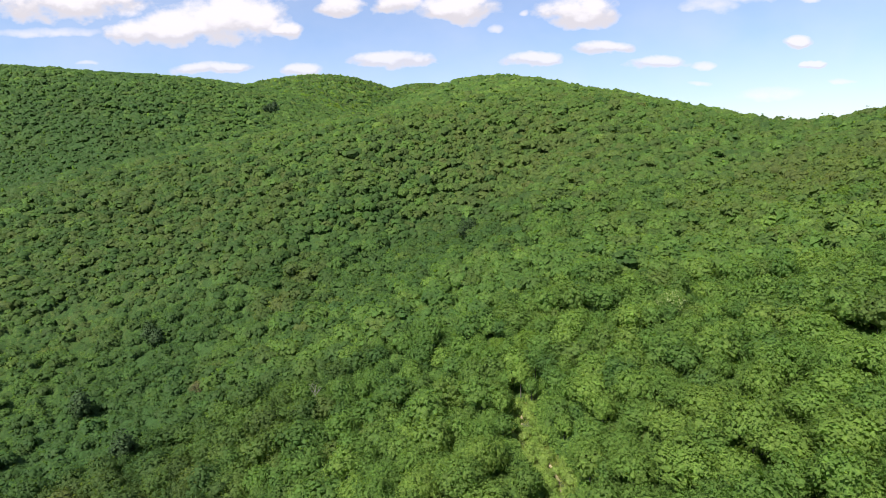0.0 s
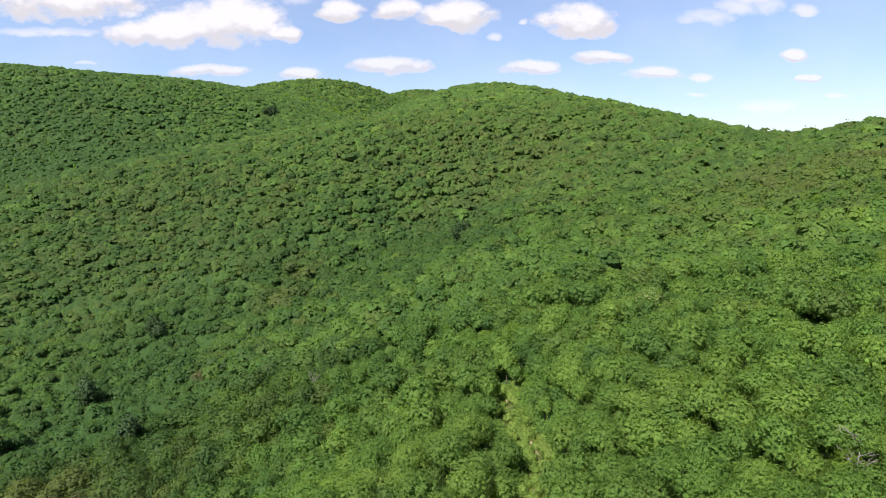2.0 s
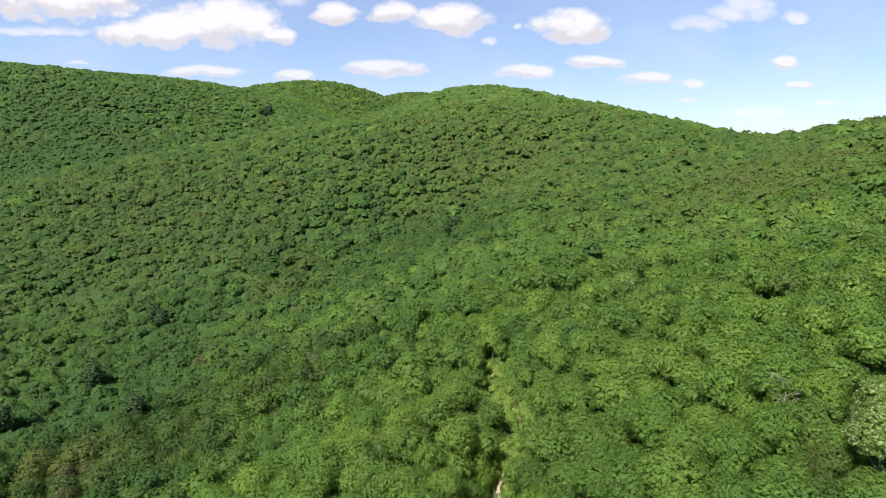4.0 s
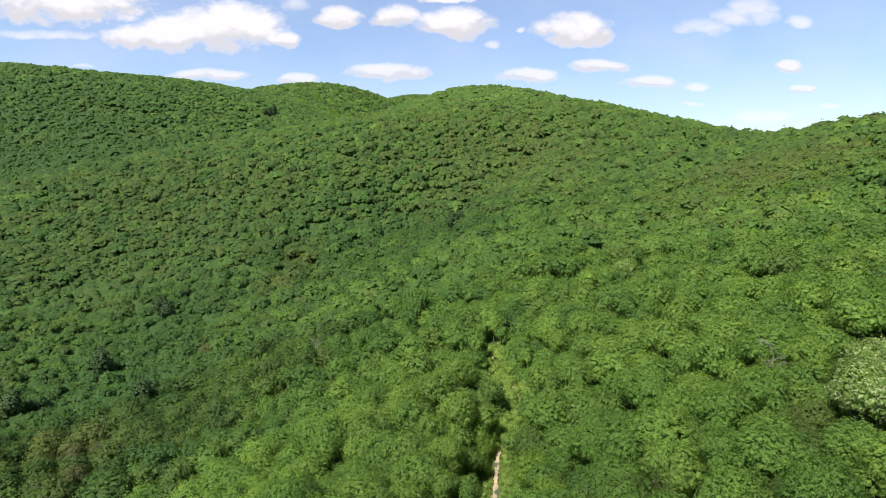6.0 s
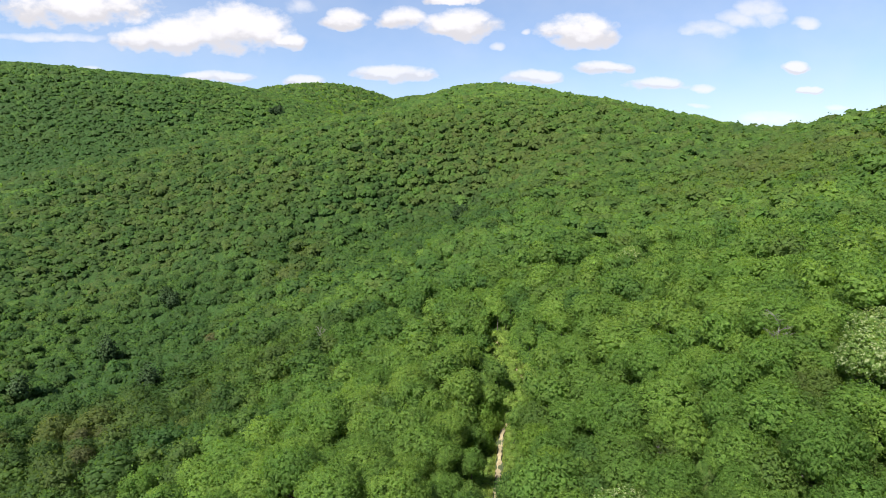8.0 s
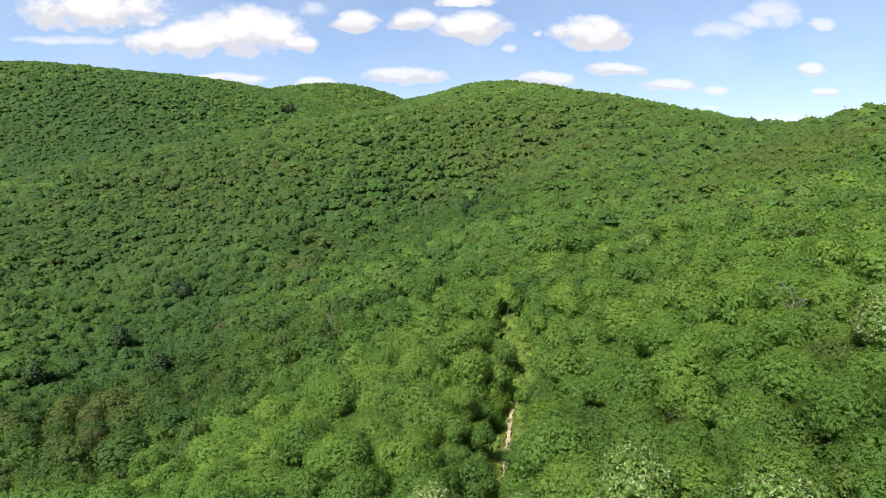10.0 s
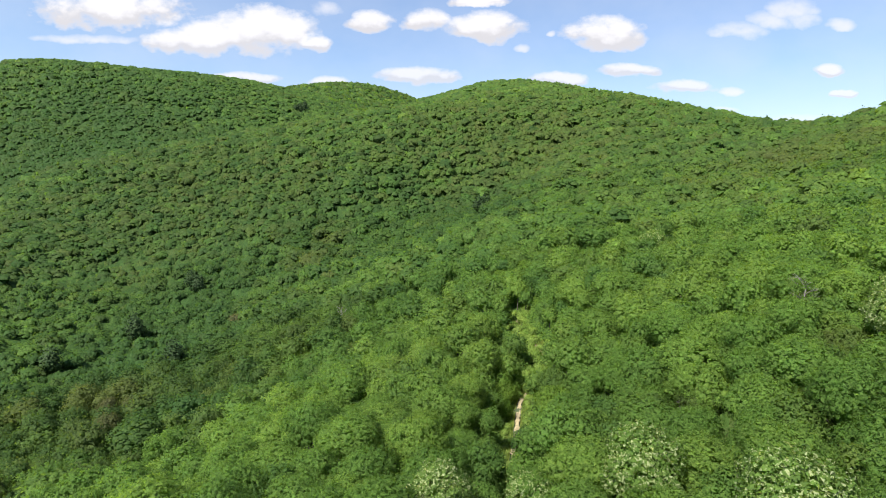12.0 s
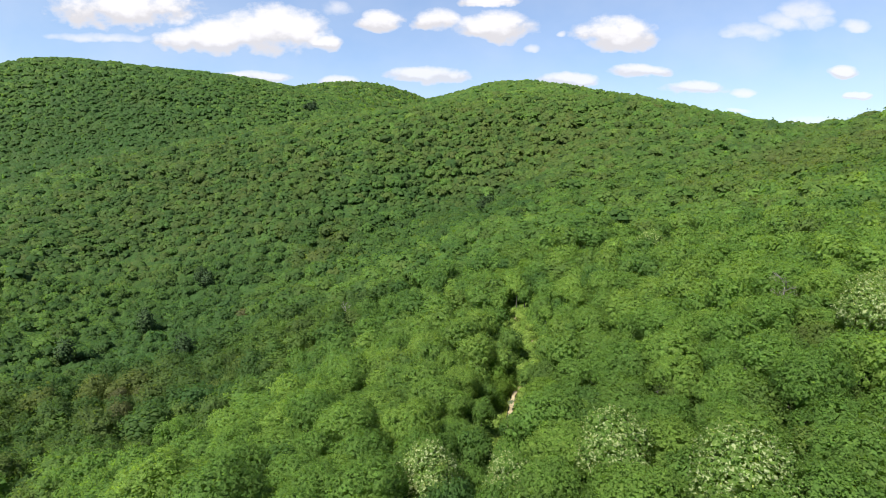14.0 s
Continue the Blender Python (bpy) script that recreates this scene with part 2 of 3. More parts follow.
# ---- the lie of the land ----
# centre x, y; height; half length, half width; turn in degrees
HILLS = [
    (54, 811, 133.1, 170, 234, -1),
    (239, 505, 58.2, 133, 176, -34),
    (-320, 526, 88.1, 218, 114, -6),
    (51, 45, 17.3, 28, 99, 151),
    (314, 306, 66.0, 64, 213, -37),
    (-171, 241, -31.1, 73, 245, 22),
    (-936, 1065, 193.0, 326, 159, -12),
    (-407, 1232, 136.5, 193, 276, -10),
    (-396, 2117, 278.2, 550, 246, 61),
    (179, 2662, 176.6, 717, 146, -9),
    (-644, 523, -90.2, 245, 82, -8),
    (14, -131, 52.8, 127, 154, -27),
    (392, 847, 40.3, 246, 137, -16),
    (4, 379, -26.6, 93, 41, 41),
    (21, 75, -20.8, 37, 79, -2),
    (16, 117, 22.2, 118, 32, 64),
    (-430, 485, 21, 130, 50, -5),
    (-480, 680, -14, 130, 60, -8),
]
BASE, TILT_X, TILT_Y = 11.60, 0.0166, 0.0540


def land(x, y):
    """Height of the ground."""
    x, y = np.asarray(x, float), np.asarray(y, float)
    z = BASE + TILT_X * np.clip(x, -1500, 1500) + TILT_Y * np.clip(y, -600, 1700)
    for cx, cy, high, long, wide, turn in HILLS:
        c, s = math.cos(radians(turn)), math.sin(radians(turn))
        u, v = ((x - cx) * c + (y - cy) * s) / long, (-(x - cx) * s + (y - cy) * c) / wide
        z = z + high * np.exp(-0.5 * (u * u + v * v))
    return z


def small_relief(x, y):
    return 0.5 * np.sin(x * 0.31 + 1.7 * np.sin(y * 0.13)) * np.sin(y * 0.27 + 0.6) + 0.25 * np.sin(x * 0.83 + y * 0.57)


def ground_at(x, y):
    return land(x, y) + small_relief(x, y)


def mesh_from(name, verts, faces, mats, smooth=False, face_mats=None, tint=None, sort=None, normals=None):
    """A mesh from arrays: faces all of one number of corners."""
    me = bpy.data.meshes.new(name)
    verts, faces = np.asarray(verts, np.float32), np.asarray(faces, np.int32)
    k = faces.shape[1]
    me.vertices.add(len(verts))
    me.vertices.foreach_set("co", verts.ravel())
    me.loops.add(faces.size)
    me.loops.foreach_set("vertex_index", faces.ravel())
    me.polygons.add(len(faces))
    me.polygons.foreach_set("loop_start", np.arange(len(faces), dtype=np.int32) * k)
    if face_mats is not None:
        me.polygons.foreach_set("material_index", np.asarray(face_mats, np.int32))
    me.polygons.foreach_set("use_smooth", np.full(len(faces), smooth))
    for m in mats:
        me.materials.append(m)
    if tint is not None:
        me.attributes.new("tint_with_shade", "FLOAT", "FACE").data.foreach_set("value", np.asarray(tint, np.float32))
        me.attributes.new("kind_with_haze", "FLOAT", "FACE").data.foreach_set("value", np.asarray(sort, np.float32))
    if normals is not None:
        me.attributes.new("custom_normal", "FLOAT_VECTOR", "POINT").data.foreach_set("vector", np.asarray(normals, np.float32).ravel())
    me.update(calc_edges=True)
    return me


def grid_faces(rows, cols):
    i = np.arange((rows - 1) * (cols - 1))
    a = (i // (cols - 1)) * cols + i % (cols - 1)
    return np.stack([a, a + 1, a + cols + 1, a + cols], 1)


steps = np.linspace(-1, 1, 201)
lines = 4800 * np.sinh(4.6 * steps) / math.sinh(4.6)
gx, gy = np.meshgrid(lines, lines + 60)
ground = new("ground", mesh_from("ground", np.stack([gx, gy, ground_at(gx, gy)], -1).reshape(-1, 3), grid_faces(201, 201), [FLOOR], True))
tagged(ground, "hilly forest floor of brown leaf litter and low green growth", "ground", kind="structure")

# ---- the trail ----
TRAIL = [(-36, 2.0), (12, 5.0), (40, 9.0), (62, 12.9), (66, 13.4), (77, 15.1), (89, 16.7), (102, 22.4), (111, 26.6), (121, 25.0), (132, 21.6), (143, 20.4), (155, 24.3), (210, 31.0), (258, 29.0)]
TRAIL_Y, TRAIL_X = np.array([p[0] for p in TRAIL], float), np.array([p[1] for p in TRAIL], float)


def trail_x(y):
    soft = np.linspace(-5, 5, 9)
    return np.mean([np.interp(np.asarray(y, float) + s, TRAIL_Y, TRAIL_X) for s in soft], axis=0)


ty = np.linspace(-36, 258, 500)
rng = np.random.default_rng(5)
half = 0.52 + 0.12 * np.sin(ty * 0.7) + 0.08 * np.sin(ty * 1.9 + 1) + 0.13 * rng.standard_normal(len(ty))
half = np.where((ty > 91) | (ty < 59), half * 0.5, half)
cuts = np.array([-1.0, -0.6, 0.0, 0.6, 1.0])
tx = trail_x(ty)[:, None] + cuts * half[:, None]
tyy = np.repeat(ty[:, None], 5, 1)
tz = ground_at(tx, tyy) + np.array([0.22, 0.42, 0.38, 0.42, 0.22]) + 0.03 * rng.standard_normal(tx.shape)
trail = new("trail", mesh_from("trail", np.stack([tx, tyy, tz], -1).reshape(-1, 3), grid_faces(len(ty), 5), [DIRT], True))
tagged(trail, "narrow pale sandy dirt trail through the trees", "trail", kind="structure")

# ---- building trees ----


def sphere_points(count, rng):
    i = np.arange(count) + 0.5
    z = 1 - 2 * i / count
    a = i * 2.399963 + rng.uniform(0, 6.28)
    r = np.sqrt(1 - z * z)
    return np.stack([r * np.cos(a), r * np.sin(a), z], 1)


def unit(v):
    return v / np.maximum(np.linalg.norm(v, axis=-1, keepdims=True), 1e-9)


def sprays(centres, normals, sizes, rng):
    """An uneven three-cornered spray of leaves at each centre."""
    count = len(centres)
    side = unit(np.cross(normals, rng.standard_normal((count, 3))))
    other = np.cross(normals, side)
    corner = []
    for a, b in ((-0.75, -0.5), (0.8, -0.4), (-0.1, 0.9)):
        jit = rng.uniform(0.6, 1.35, (count, 2))
        fold = rng.uniform(-0.25, 0.25, (count, 1))
        corner.append(centres + sizes[:, None] * 0.75 * (side * (a * jit[:, :1]) + other * (b * jit[:, 1:]) + normals * fold))
    verts = np.stack(corner, 1).reshape(-1, 3)
    return verts, np.arange(3 * count).reshape(-1, 3)


def core_shell(radius, centre, rng, rings=3, around=6):
    """A rough closed body inside the foliage."""
    verts = []
    for i in range(rings + 2):
        a = math.pi * i / (rings + 1)
        for j in range(around):
            b = 2 * math.pi * (j + 0.5 * (i % 2)) / around
            k = rng.uniform(0.82, 1.08)
            verts.append((math.sin(a) * math.cos(b) * k, math.sin(a) * math.sin(b) * k, math.cos(a) * k))
    verts = np.array(verts) * radius + centre
    faces = []
    for i in range(rings + 1):
        for j in range(around):
            p, q = i * around + j, i * around + (j + 1) % around
            faces += [(p, p + around, q + around)] if i == 0 else [(p, p + around, q)] if i == rings else [(p, p + around, q + around), (p, q + around, q)]
    return verts, np.array(faces)


def tuft_caps(centres, axes, radii, rng, sides=5, drop=0.6):
    """A small uneven cap of foliage on each tuft. Gives corners, faces and the way each corner faces."""
    count = len(centres)
    side = unit(np.cross(axes, rng.standard_normal((count, 3))))
    other = np.cross(axes, side)
    turn = (2 * math.pi * (np.arange(sides) + rng.uniform(-0.25, 0.25, (count, sides))) / sides)[..., None]
    wide_by = rng.uniform(0.75, 1.3, (count, sides, 1)) * radii[:, None, None]
    low_by = rng.uniform(0.5, 1.4, (count, sides, 1)) * radii[:, None, None] * drop
    out = side[:, None] * np.cos(turn) + other[:, None] * np.sin(turn)
    rim = centres[:, None] + out * wide_by - axes[:, None] * low_by
    top = centres + axes * (radii * rng.uniform(0.1, 0.38, count))[:, None] + 0.12 * radii[:, None] * rng.standard_normal((count, 3))
    verts = np.concatenate([top[:, None], rim], 1).reshape(-1, 3)
    facing = unit(np.concatenate([axes[:, None], unit(out * 0.7 + axes[:, None] * 0.65)], 1).reshape(-1, 3) + 0.16 * rng.standard_normal(verts.shape))
    ring = np.arange(sides)
    one = np.stack([np.zeros(sides, int), 1 + ring, 1 + (ring + 1) % sides], 1)
    faces = (one[None] + (np.arange(count) * (sides + 1))[:, None, None]).reshape(-1, 3)
    return verts, faces, facing


def crown(rng, boughs, tuft_size, wide=4.7, high=4.3, middle=9.0, sides=5, leaves=0, leaf=0.3, core=(2, 6), low=-0.35, spread=0.93, calm=0.0, inside=0.6):
    """A broad crown: boughs heaped over a dome, each carrying rounded tufts clad in sprays of leaves, round a
    body in the shade. Gives corners, faces and the way each corner faces."""
    shape = np.array([wide, wide, high])
    ways = sphere_points(int(boughs * 1.6), rng)
    ways = unit(ways[ways[:, 2] > -0.3][:boughs] + 0.25 * rng.standard_normal((min(boughs, int((ways[:, 2] > -0.3).sum())), 3)))
    mids = np.concatenate([ways * rng.uniform(0.48, 0.74, (len(ways), 1)), [[0.03, 0, 0.04]]])
    bulk = np.append(1.05 / math.sqrt(boughs) * rng.uniform(0.8, 1.25, len(ways)), 0.74)
    tries = int(160 + 900 * (wide / tuft_size / 5) ** 2)
    which = rng.choice(len(mids), tries, p=bulk ** 2 / (bulk ** 2).sum())
    way = unit(rng.standard_normal((tries, 3)) + 0.8 * unit(mids[which] + np.array([0, 0, 0.5])))
    at = mids[which] + way * bulk[which, None]
    buried = (np.linalg.norm(at[:, None] - mids[None], axis=2) < bulk[None] * 0.93).any(1)
    fine = ~buried & (at[:, 2] > low)
    at, way = at[fine] * shape, way[fine]
    kept = []
    gap = tuft_size * spread
    for i in range(len(at)):
        if not kept or np.min(np.linalg.norm(at[kept] - at[i], axis=1)) > gap:
            kept.append(i)
    at, way = at[kept], way[kept]
    whole = unit(at / shape)
    axes = unit(way * 0.6 + whole * 0.35 + np.array([0, 0, 0.55]) + 0.22 * rng.standard_normal(at.shape))
    size = tuft_size * rng.uniform(0.7, 1.35, len(at))
    verts, faces, facing = [], [], []
    if sides:
        within = 0.6 if leaves > 4 else 0.85 if leaves else 1.0
        v, f, way = tuft_caps(at - axes * (1 - within) * size[:, None], axes, size * within, rng, sides)
        verts, faces, facing = [v], [f], [way]
    if leaves:
        c, ax, r = np.repeat(at, leaves, 0), np.repeat(axes, leaves, 0), np.repeat(size, leaves)[:, None]
        d = unit(rng.standard_normal(c.shape) + 0.75 * ax)
        p = c + d * r * rng.uniform(0.55, 1.2 if leaves > 4 else 0.95, (len(c), 1)) - ax * r * 0.28
        own = unit(d * 0.55 + ax * 0.35 + np.array([0, 0, 0.15]) + 0.6 * rng.standard_normal(c.shape))
        v, f = sprays(p, own, leaf * rng.uniform(0.65, 1.35, len(c)), rng)
        faces.append(f + sum(len(q) for q in verts))
        verts.append(v)
        facing.append(np.repeat(unit(own * 0.25 + d * 0.5 + np.repeat(whole, leaves, 0) * 0.6), 3, 0))
    facing = [unit(q + np.array([0, 0, calm])) for q in facing]
    v, f = core_shell(shape * inside, np.zeros(3), rng, *core)
    faces.append(f + sum(len(q) for q in verts))
    verts.append(v)
    facing.append(unit(v + 1e-6))
    return np.concatenate(verts) + np.array([0, 0, middle]), np.concatenate(faces), np.concatenate(facing)


def tube(bm, points, radii, sides=7):
    """A tapered tube through points, closed at its end."""
    rings = []
    for i, (p, r) in enumerate(zip(points, radii)):
        p = Vector(p)
        ahead_way = (Vector(points[min(i + 1, len(points) - 1)]) - Vector(points[max(i - 1, 0)])).normalized()
        side = ahead_way.cross(Vector((0.31, 0.95, 0.12))).normalized()
        other = ahead_way.cross(side)
        rings.append([bm.verts.new(p + (side * math.cos(a) + other * math.sin(a)) * r)
                      for a in (2 * math.pi * k / sides for k in range(sides))])
    for a, b in zip(rings, rings[1:]):
        for k in range(sides):
            bm.faces.new((a[k], a[(k + 1) % sides], b[(k + 1) % sides], b[k]))
    bm.faces.new(rings[-1])
    bm.faces.new(rings[0][::-1])


def part(name, me, parent, label=""):
    """One mesh object under a thing."""
    ob = new(name, me)
    ob.parent = parent
    if label:
        ob["label"] = label
    return ob


def bm_mesh(name, bm, mat, smooth=True):
    me = bpy.data.meshes.new(name)
    bmesh.ops.recalc_face_normals(bm, faces=bm.faces)
    bm.to_mesh(me)
    bm.free()
    me.materials.append(mat)
    for p in me.polygons:
        p.use_smooth = smooth
    return me


def trunk_mesh(rng, height=9.0, radius=0.24, mat=None):
    bm = bmesh.new()
    lean = rng.uniform(-0.05, 0.05, 2)
    pts = [(lean[0] * z + 0.08 * math.sin(z), lean[1] * z, z) for z in (-0.6, 0.25, 1.5, height * 0.4, height * 0.7, height)]
    tube(bm, pts, [radius * k for k in (1.7, 1.3, 1.0, 0.85, 0.6, 0.25)])
    return bm_mesh("trunk", bm, mat or BARK)


def limb_mesh(rng, base, turn, length=4.0, radius=0.11, mat=None):
    bm = bmesh.new()
    c, s = math.cos(turn), math.sin(turn)
    pts, r = [], []
    for k in range(4):
        q = k / 3
        pts.append((c * length * q * 0.75, s * length * q * 0.75, base + length * (0.75 * q - 0.15 * q * q)))
        r.append(radius * (1 - 0.75 * q))
    tube(bm, pts, r, 5)
    return bm_mesh("limb", bm, mat or BARK)


def leafy_tree(name, rng, leaf_mat, boughs=11, tuft_size=0.75, leaves=12, leaf=0.36, wide=4.5, high=4.2, middle=9.0, crown_label=""):
    """A whole tree at the origin: trunk, three limbs and a crown."""
    thing = new(name)
    part("trunk", trunk_mesh(rng, middle + 0.5), thing)
    first = rng.uniform(0, 6.28)
    for k in range(3):
        part("limb", limb_mesh(rng, middle * (0.45 + 0.1 * k), first + k * 2.1 + rng.uniform(-0.4, 0.4), wide * 0.85), thing)
    v, f, facing = crown(rng, boughs, tuft_size, wide, high, middle, 5, leaves, leaf, (3, 8))
    part("crown", mesh_from("crown", v, f, [leaf_mat], True, normals=facing), thing, crown_label)
    return thing


def bare_tree(name, rng, height=11.0, spread=3.2, branches=9, mat=None):
    """A dead, leafless tree: a pale trunk with forking branches."""
    thing = new(name)
    mat = mat or DEAD_BARK
    part("trunk", trunk_mesh(rng, height, 0.15, mat), thing)
    for k in range(branches):
        bm = bmesh.new()
        turn = k * 2.4 + rng.uniform(-0.5, 0.5)
        base = height * rng.uniform(0.45, 0.92)
        reach = spread * rng.uniform(0.6, 1.1)
        c, s = math.cos(turn), math.sin(turn)
        spine = [Vector((c * reach * q, s * reach * q, base + reach * (0.9 * q ** 0.8) + 0.25 * math.sin(5 * q + k))) for q in (0, 0.25, 0.5, 0.75, 1)]
        tube(bm, spine, [0.07, 0.06, 0.045, 0.032, 0.016], 5)
        for j in (2, 3):
            for sign in (-1, 1):
                a = turn + sign * rng.uniform(0.5, 1.1)
                tip = spine[j] + Vector((math.cos(a), math.sin(a), rng.uniform(0.3, 1.1))) * reach * rng.uniform(0.3, 0.5)
                bend = (spine[j] + tip) / 2 + Vector((0, 0, 0.12))
                tube(bm, [spine[j], bend, tip], [0.035, 0.028, 0.014], 4)
        part("branch", bm_mesh("branch", bm, mat), thing)
    return thing


def stand(thing, x, y, turn=0.0, scale=1.0, sink=0.0):
    thing.matrix_basis = pose(x, y, float(ground_at(x, y)) - sink, 0, 0, turn) @ Matrix.Scale(scale, 4)
    return thing


def put_copy(proto, x, y, turn, scale, tall):
    """A copy of a tree with its own turn and size."""
    twin = copy_thing(proto, Matrix.Identity(4))
    twin.matrix_basis = pose(x, y, float(ground_at(x, y)), 0, 0, turn) @ Matrix.Diagonal((scale, scale, scale * tall, 1))
    return twin


# ---- where the trees stand ----
rng = np.random.default_rng(21)


def gaps_between(spots, places, least):
    """Those of the places that stand clear of all the spots and of one another."""
    grid = collections.defaultdict(list)
    for x, y in spots:
        grid[int(x // least), int(y // least)].append((x, y))
    kept = []
    for x, y in places.tolist():
        i, j = int(x // least), int(y // least)
        if all((x - p) ** 2 + (y - q) ** 2 > least ** 2 for a in (-1, 0, 1) for b in (-1, 0, 1) for p, q in grid.get((i + a, j + b), ())):
            grid[i, j].append((x, y))
            kept.append((x, y))
    return np.array(kept).reshape(-1, 2)


def scatter(x0, x1, y0, y1, gap, rng):
    """Places strewn at random, about a gap apart."""
    count = int((x1 - x0) * (y1 - y0) / gap ** 2 * 5)
    places = np.stack([rng.uniform(x0, x1, count), rng.uniform(y0, y1, count)], 1)
    return gaps_between([], places, gap * 0.74)


def bearing(p):
    return np.degrees(np.arctan2(p[:, 0] - 4, p[:, 1] + 40))


def from_start(p):
    return np.hypot(p[:, 0] - 4, p[:, 1] + 40)


def off_trail(p, least):
    left = p[:, 0] < trail_x(p[:, 1])
    open_way = np.where((p[:, 1] > 60) & (p[:, 1] < 97), least + np.where(left, 0.7, 0.2),
                        np.where((p[:, 1] >= 97) & (p[:, 1] < 150), least + np.where(left, 0.9, -0.4), 1.6))
    return np.abs(p[:, 0] - trail_x(p[:, 1])) > open_way


def clear_of(p, spots, least):
    for x, y in spots:
        p = p[np.hypot(p[:, 0] - x, p[:, 1] - y) > least]
    return p


# trees that stand out, by kind
PALE = [(69, 46), (24, 23.5), (0, 28.5), (11.3, 25), (32, 8.5), (50, 8), (78, 55), (74.5, 170)]
BRIGHT = [(61, 66), (22.5, 67), (23, 87), (19, 183), (23, 176), (-67, 165), (185, 248), (152, 172), (20, 46), (24, 58)]
DARK = [(-178, 183), (-128, 193), (-165, 223), (-168, 289), (-161, 283), (13, 345), (18, 350), (-318, 992), (-310, 996), (-316, 1004), (-308, 1010), (-316, 1018), (-310, 1026), (-314, 1034)]
DULL = [(-110, 143), (-118, 134), (-120, 149), (-115, 231), (-125, 144)]
DEAD = [(-49.5, 185.6), (64, 62), (66.5, 65), (37, 46.6), (-93.5, 307), (-112, 225), (-26, 149)]
SNAGS = [(-49.5, 185.6), (64, 62), (66.5, 65)]


def in_hollow(p):
    """The damp hollow to the west, where the trees stand closer and slimmer."""
    return ((p[:, 0] + 185) / 85) ** 2 + ((p[:, 1] - 255) / 95) ** 2 < 1


def planting(x0, x1, y0, y1, gap, rng):
    """Planted places, closer together in the hollow."""
    wide_apart, close_set = scatter(x0, x1, y0, y1, gap, rng), scatter(-270, -100, 160, 350, 5.9, rng)
    return np.concatenate([wide_apart[~in_hollow(wide_apart)], close_set[in_hollow(close_set)]])


near = planting(-240, 240, -20, 262, 8.6, rng)
near = near[(np.abs(bearing(near)) < np.where(from_start(near) < 120, 60, 50)) & (from_start(near) > 34) & (from_start(near) < 262)]
near = near[off_trail(near, 4.6)]


def in_the_way(p):
    """The cleared way that opens over the trail towards the south."""
    shut = np.zeros(len(p), bool)
    for y in np.concatenate([np.arange(64, 91, 2.0), np.arange(111, 147, 2.0)]):
        lower = y < 100
        ahead_of = y - p[:, 1]
        aside = p[:, 0] - (trail_x(y) - 0.14 * ahead_of)
        shut |= (ahead_of > -2) & (ahead_of < (13 if lower else 16)) & (aside > (-4.2 if lower else -4.6)) & (aside < (3.8 if lower else 5.4))
    return shut


near = near[~in_the_way(near)]


def kept_low(x, y):
    """The largest size of a tree beside the trail, where the wood is young."""
    aside = np.asarray(x) - trail_x(y)
    beside_it = (np.abs(aside) < 10.5) & (np.asarray(y) > 46) & (np.asarray(y) < 156)
    before_it = (np.abs(aside) < 6.5) & (np.asarray(y) > 10) & (np.asarray(y) <= 46)
    return np.where(beside_it, np.where(aside < 0, np.where(np.asarray(y) < 98, 0.78, 0.76), 0.95), np.where(before_it, 0.82, 9.0))


def take(spots, p, reach=7.0):
    """The planted places nearest to the spots, and the places left over."""
    taken, free = [], p
    for x, y in spots:
        away = np.hypot(free[:, 0] - x, free[:, 1] - y)
        k = int(np.argmin(away))
        if away[k] < reach:
            taken.append(tuple(free[k]))
            free = np.delete(free, k, 0)
        else:
            taken.append((x, y))
    return taken, free


near = clear_of(near, PALE, 5.2)
BRIGHT, near = take(BRIGHT, near)
DULL, near = take(DULL, near)
DARK, near = take(DARK, near)
near = clear_of(clear_of(near, DEAD, 1.6), SNAGS, 3.0)
height = 110 - land(near[:, 0], near[:, 1])
near = near[np.argsort(from_start(near) ** 2 + height ** 2)]
single, rest = near[:300], near[300:]

young = scatter(-240, 240, -20, 262, 3.4, np.random.default_rng(33))
young = young[(np.abs(bearing(young)) < 50) & (from_start(young) > 34) & (from_start(young) < 262) & ~in_hollow(young) & off_trail(young, 4.2)]
young = young[~in_the_way(young)]
young = gaps_between(np.concatenate([near, np.array(PALE + BRIGHT + DULL + DARK)]), clear_of(young, DEAD, 2.2), 4.3)
young = np.concatenate([young, [(65, 54), (61.5, 50.5), (67, 57), (39.5, 45.5), (40, 49)]])

# ---- single trees ----


def tree_kinds(count, seed, tuft_size, leaves, leaf):
    made = []
    for k in range(count):
        r = np.random.default_rng(seed + k)
        made.append(leafy_tree("broadleaf_tree", r, LEAF, int(r.integers(9, 15)), tuft_size, leaves, leaf, r.uniform(4.2, 5.0), r.uniform(3.8, 4.8),
                               r.uniform(8.5, 9.5)))
        tagged(made[-1], "green broadleaf forest tree with a dense rounded crown", "tree", "trees of the near slope")
    return made


FIRST, CLOSE = 50, 140
first_kinds, close_kinds, wider_kinds = tree_kinds(7, 80, 0.68, 50, 0.17), tree_kinds(9, 100, 0.75, 34, 0.22), tree_kinds(10, 150, 0.92, 16, 0.33)
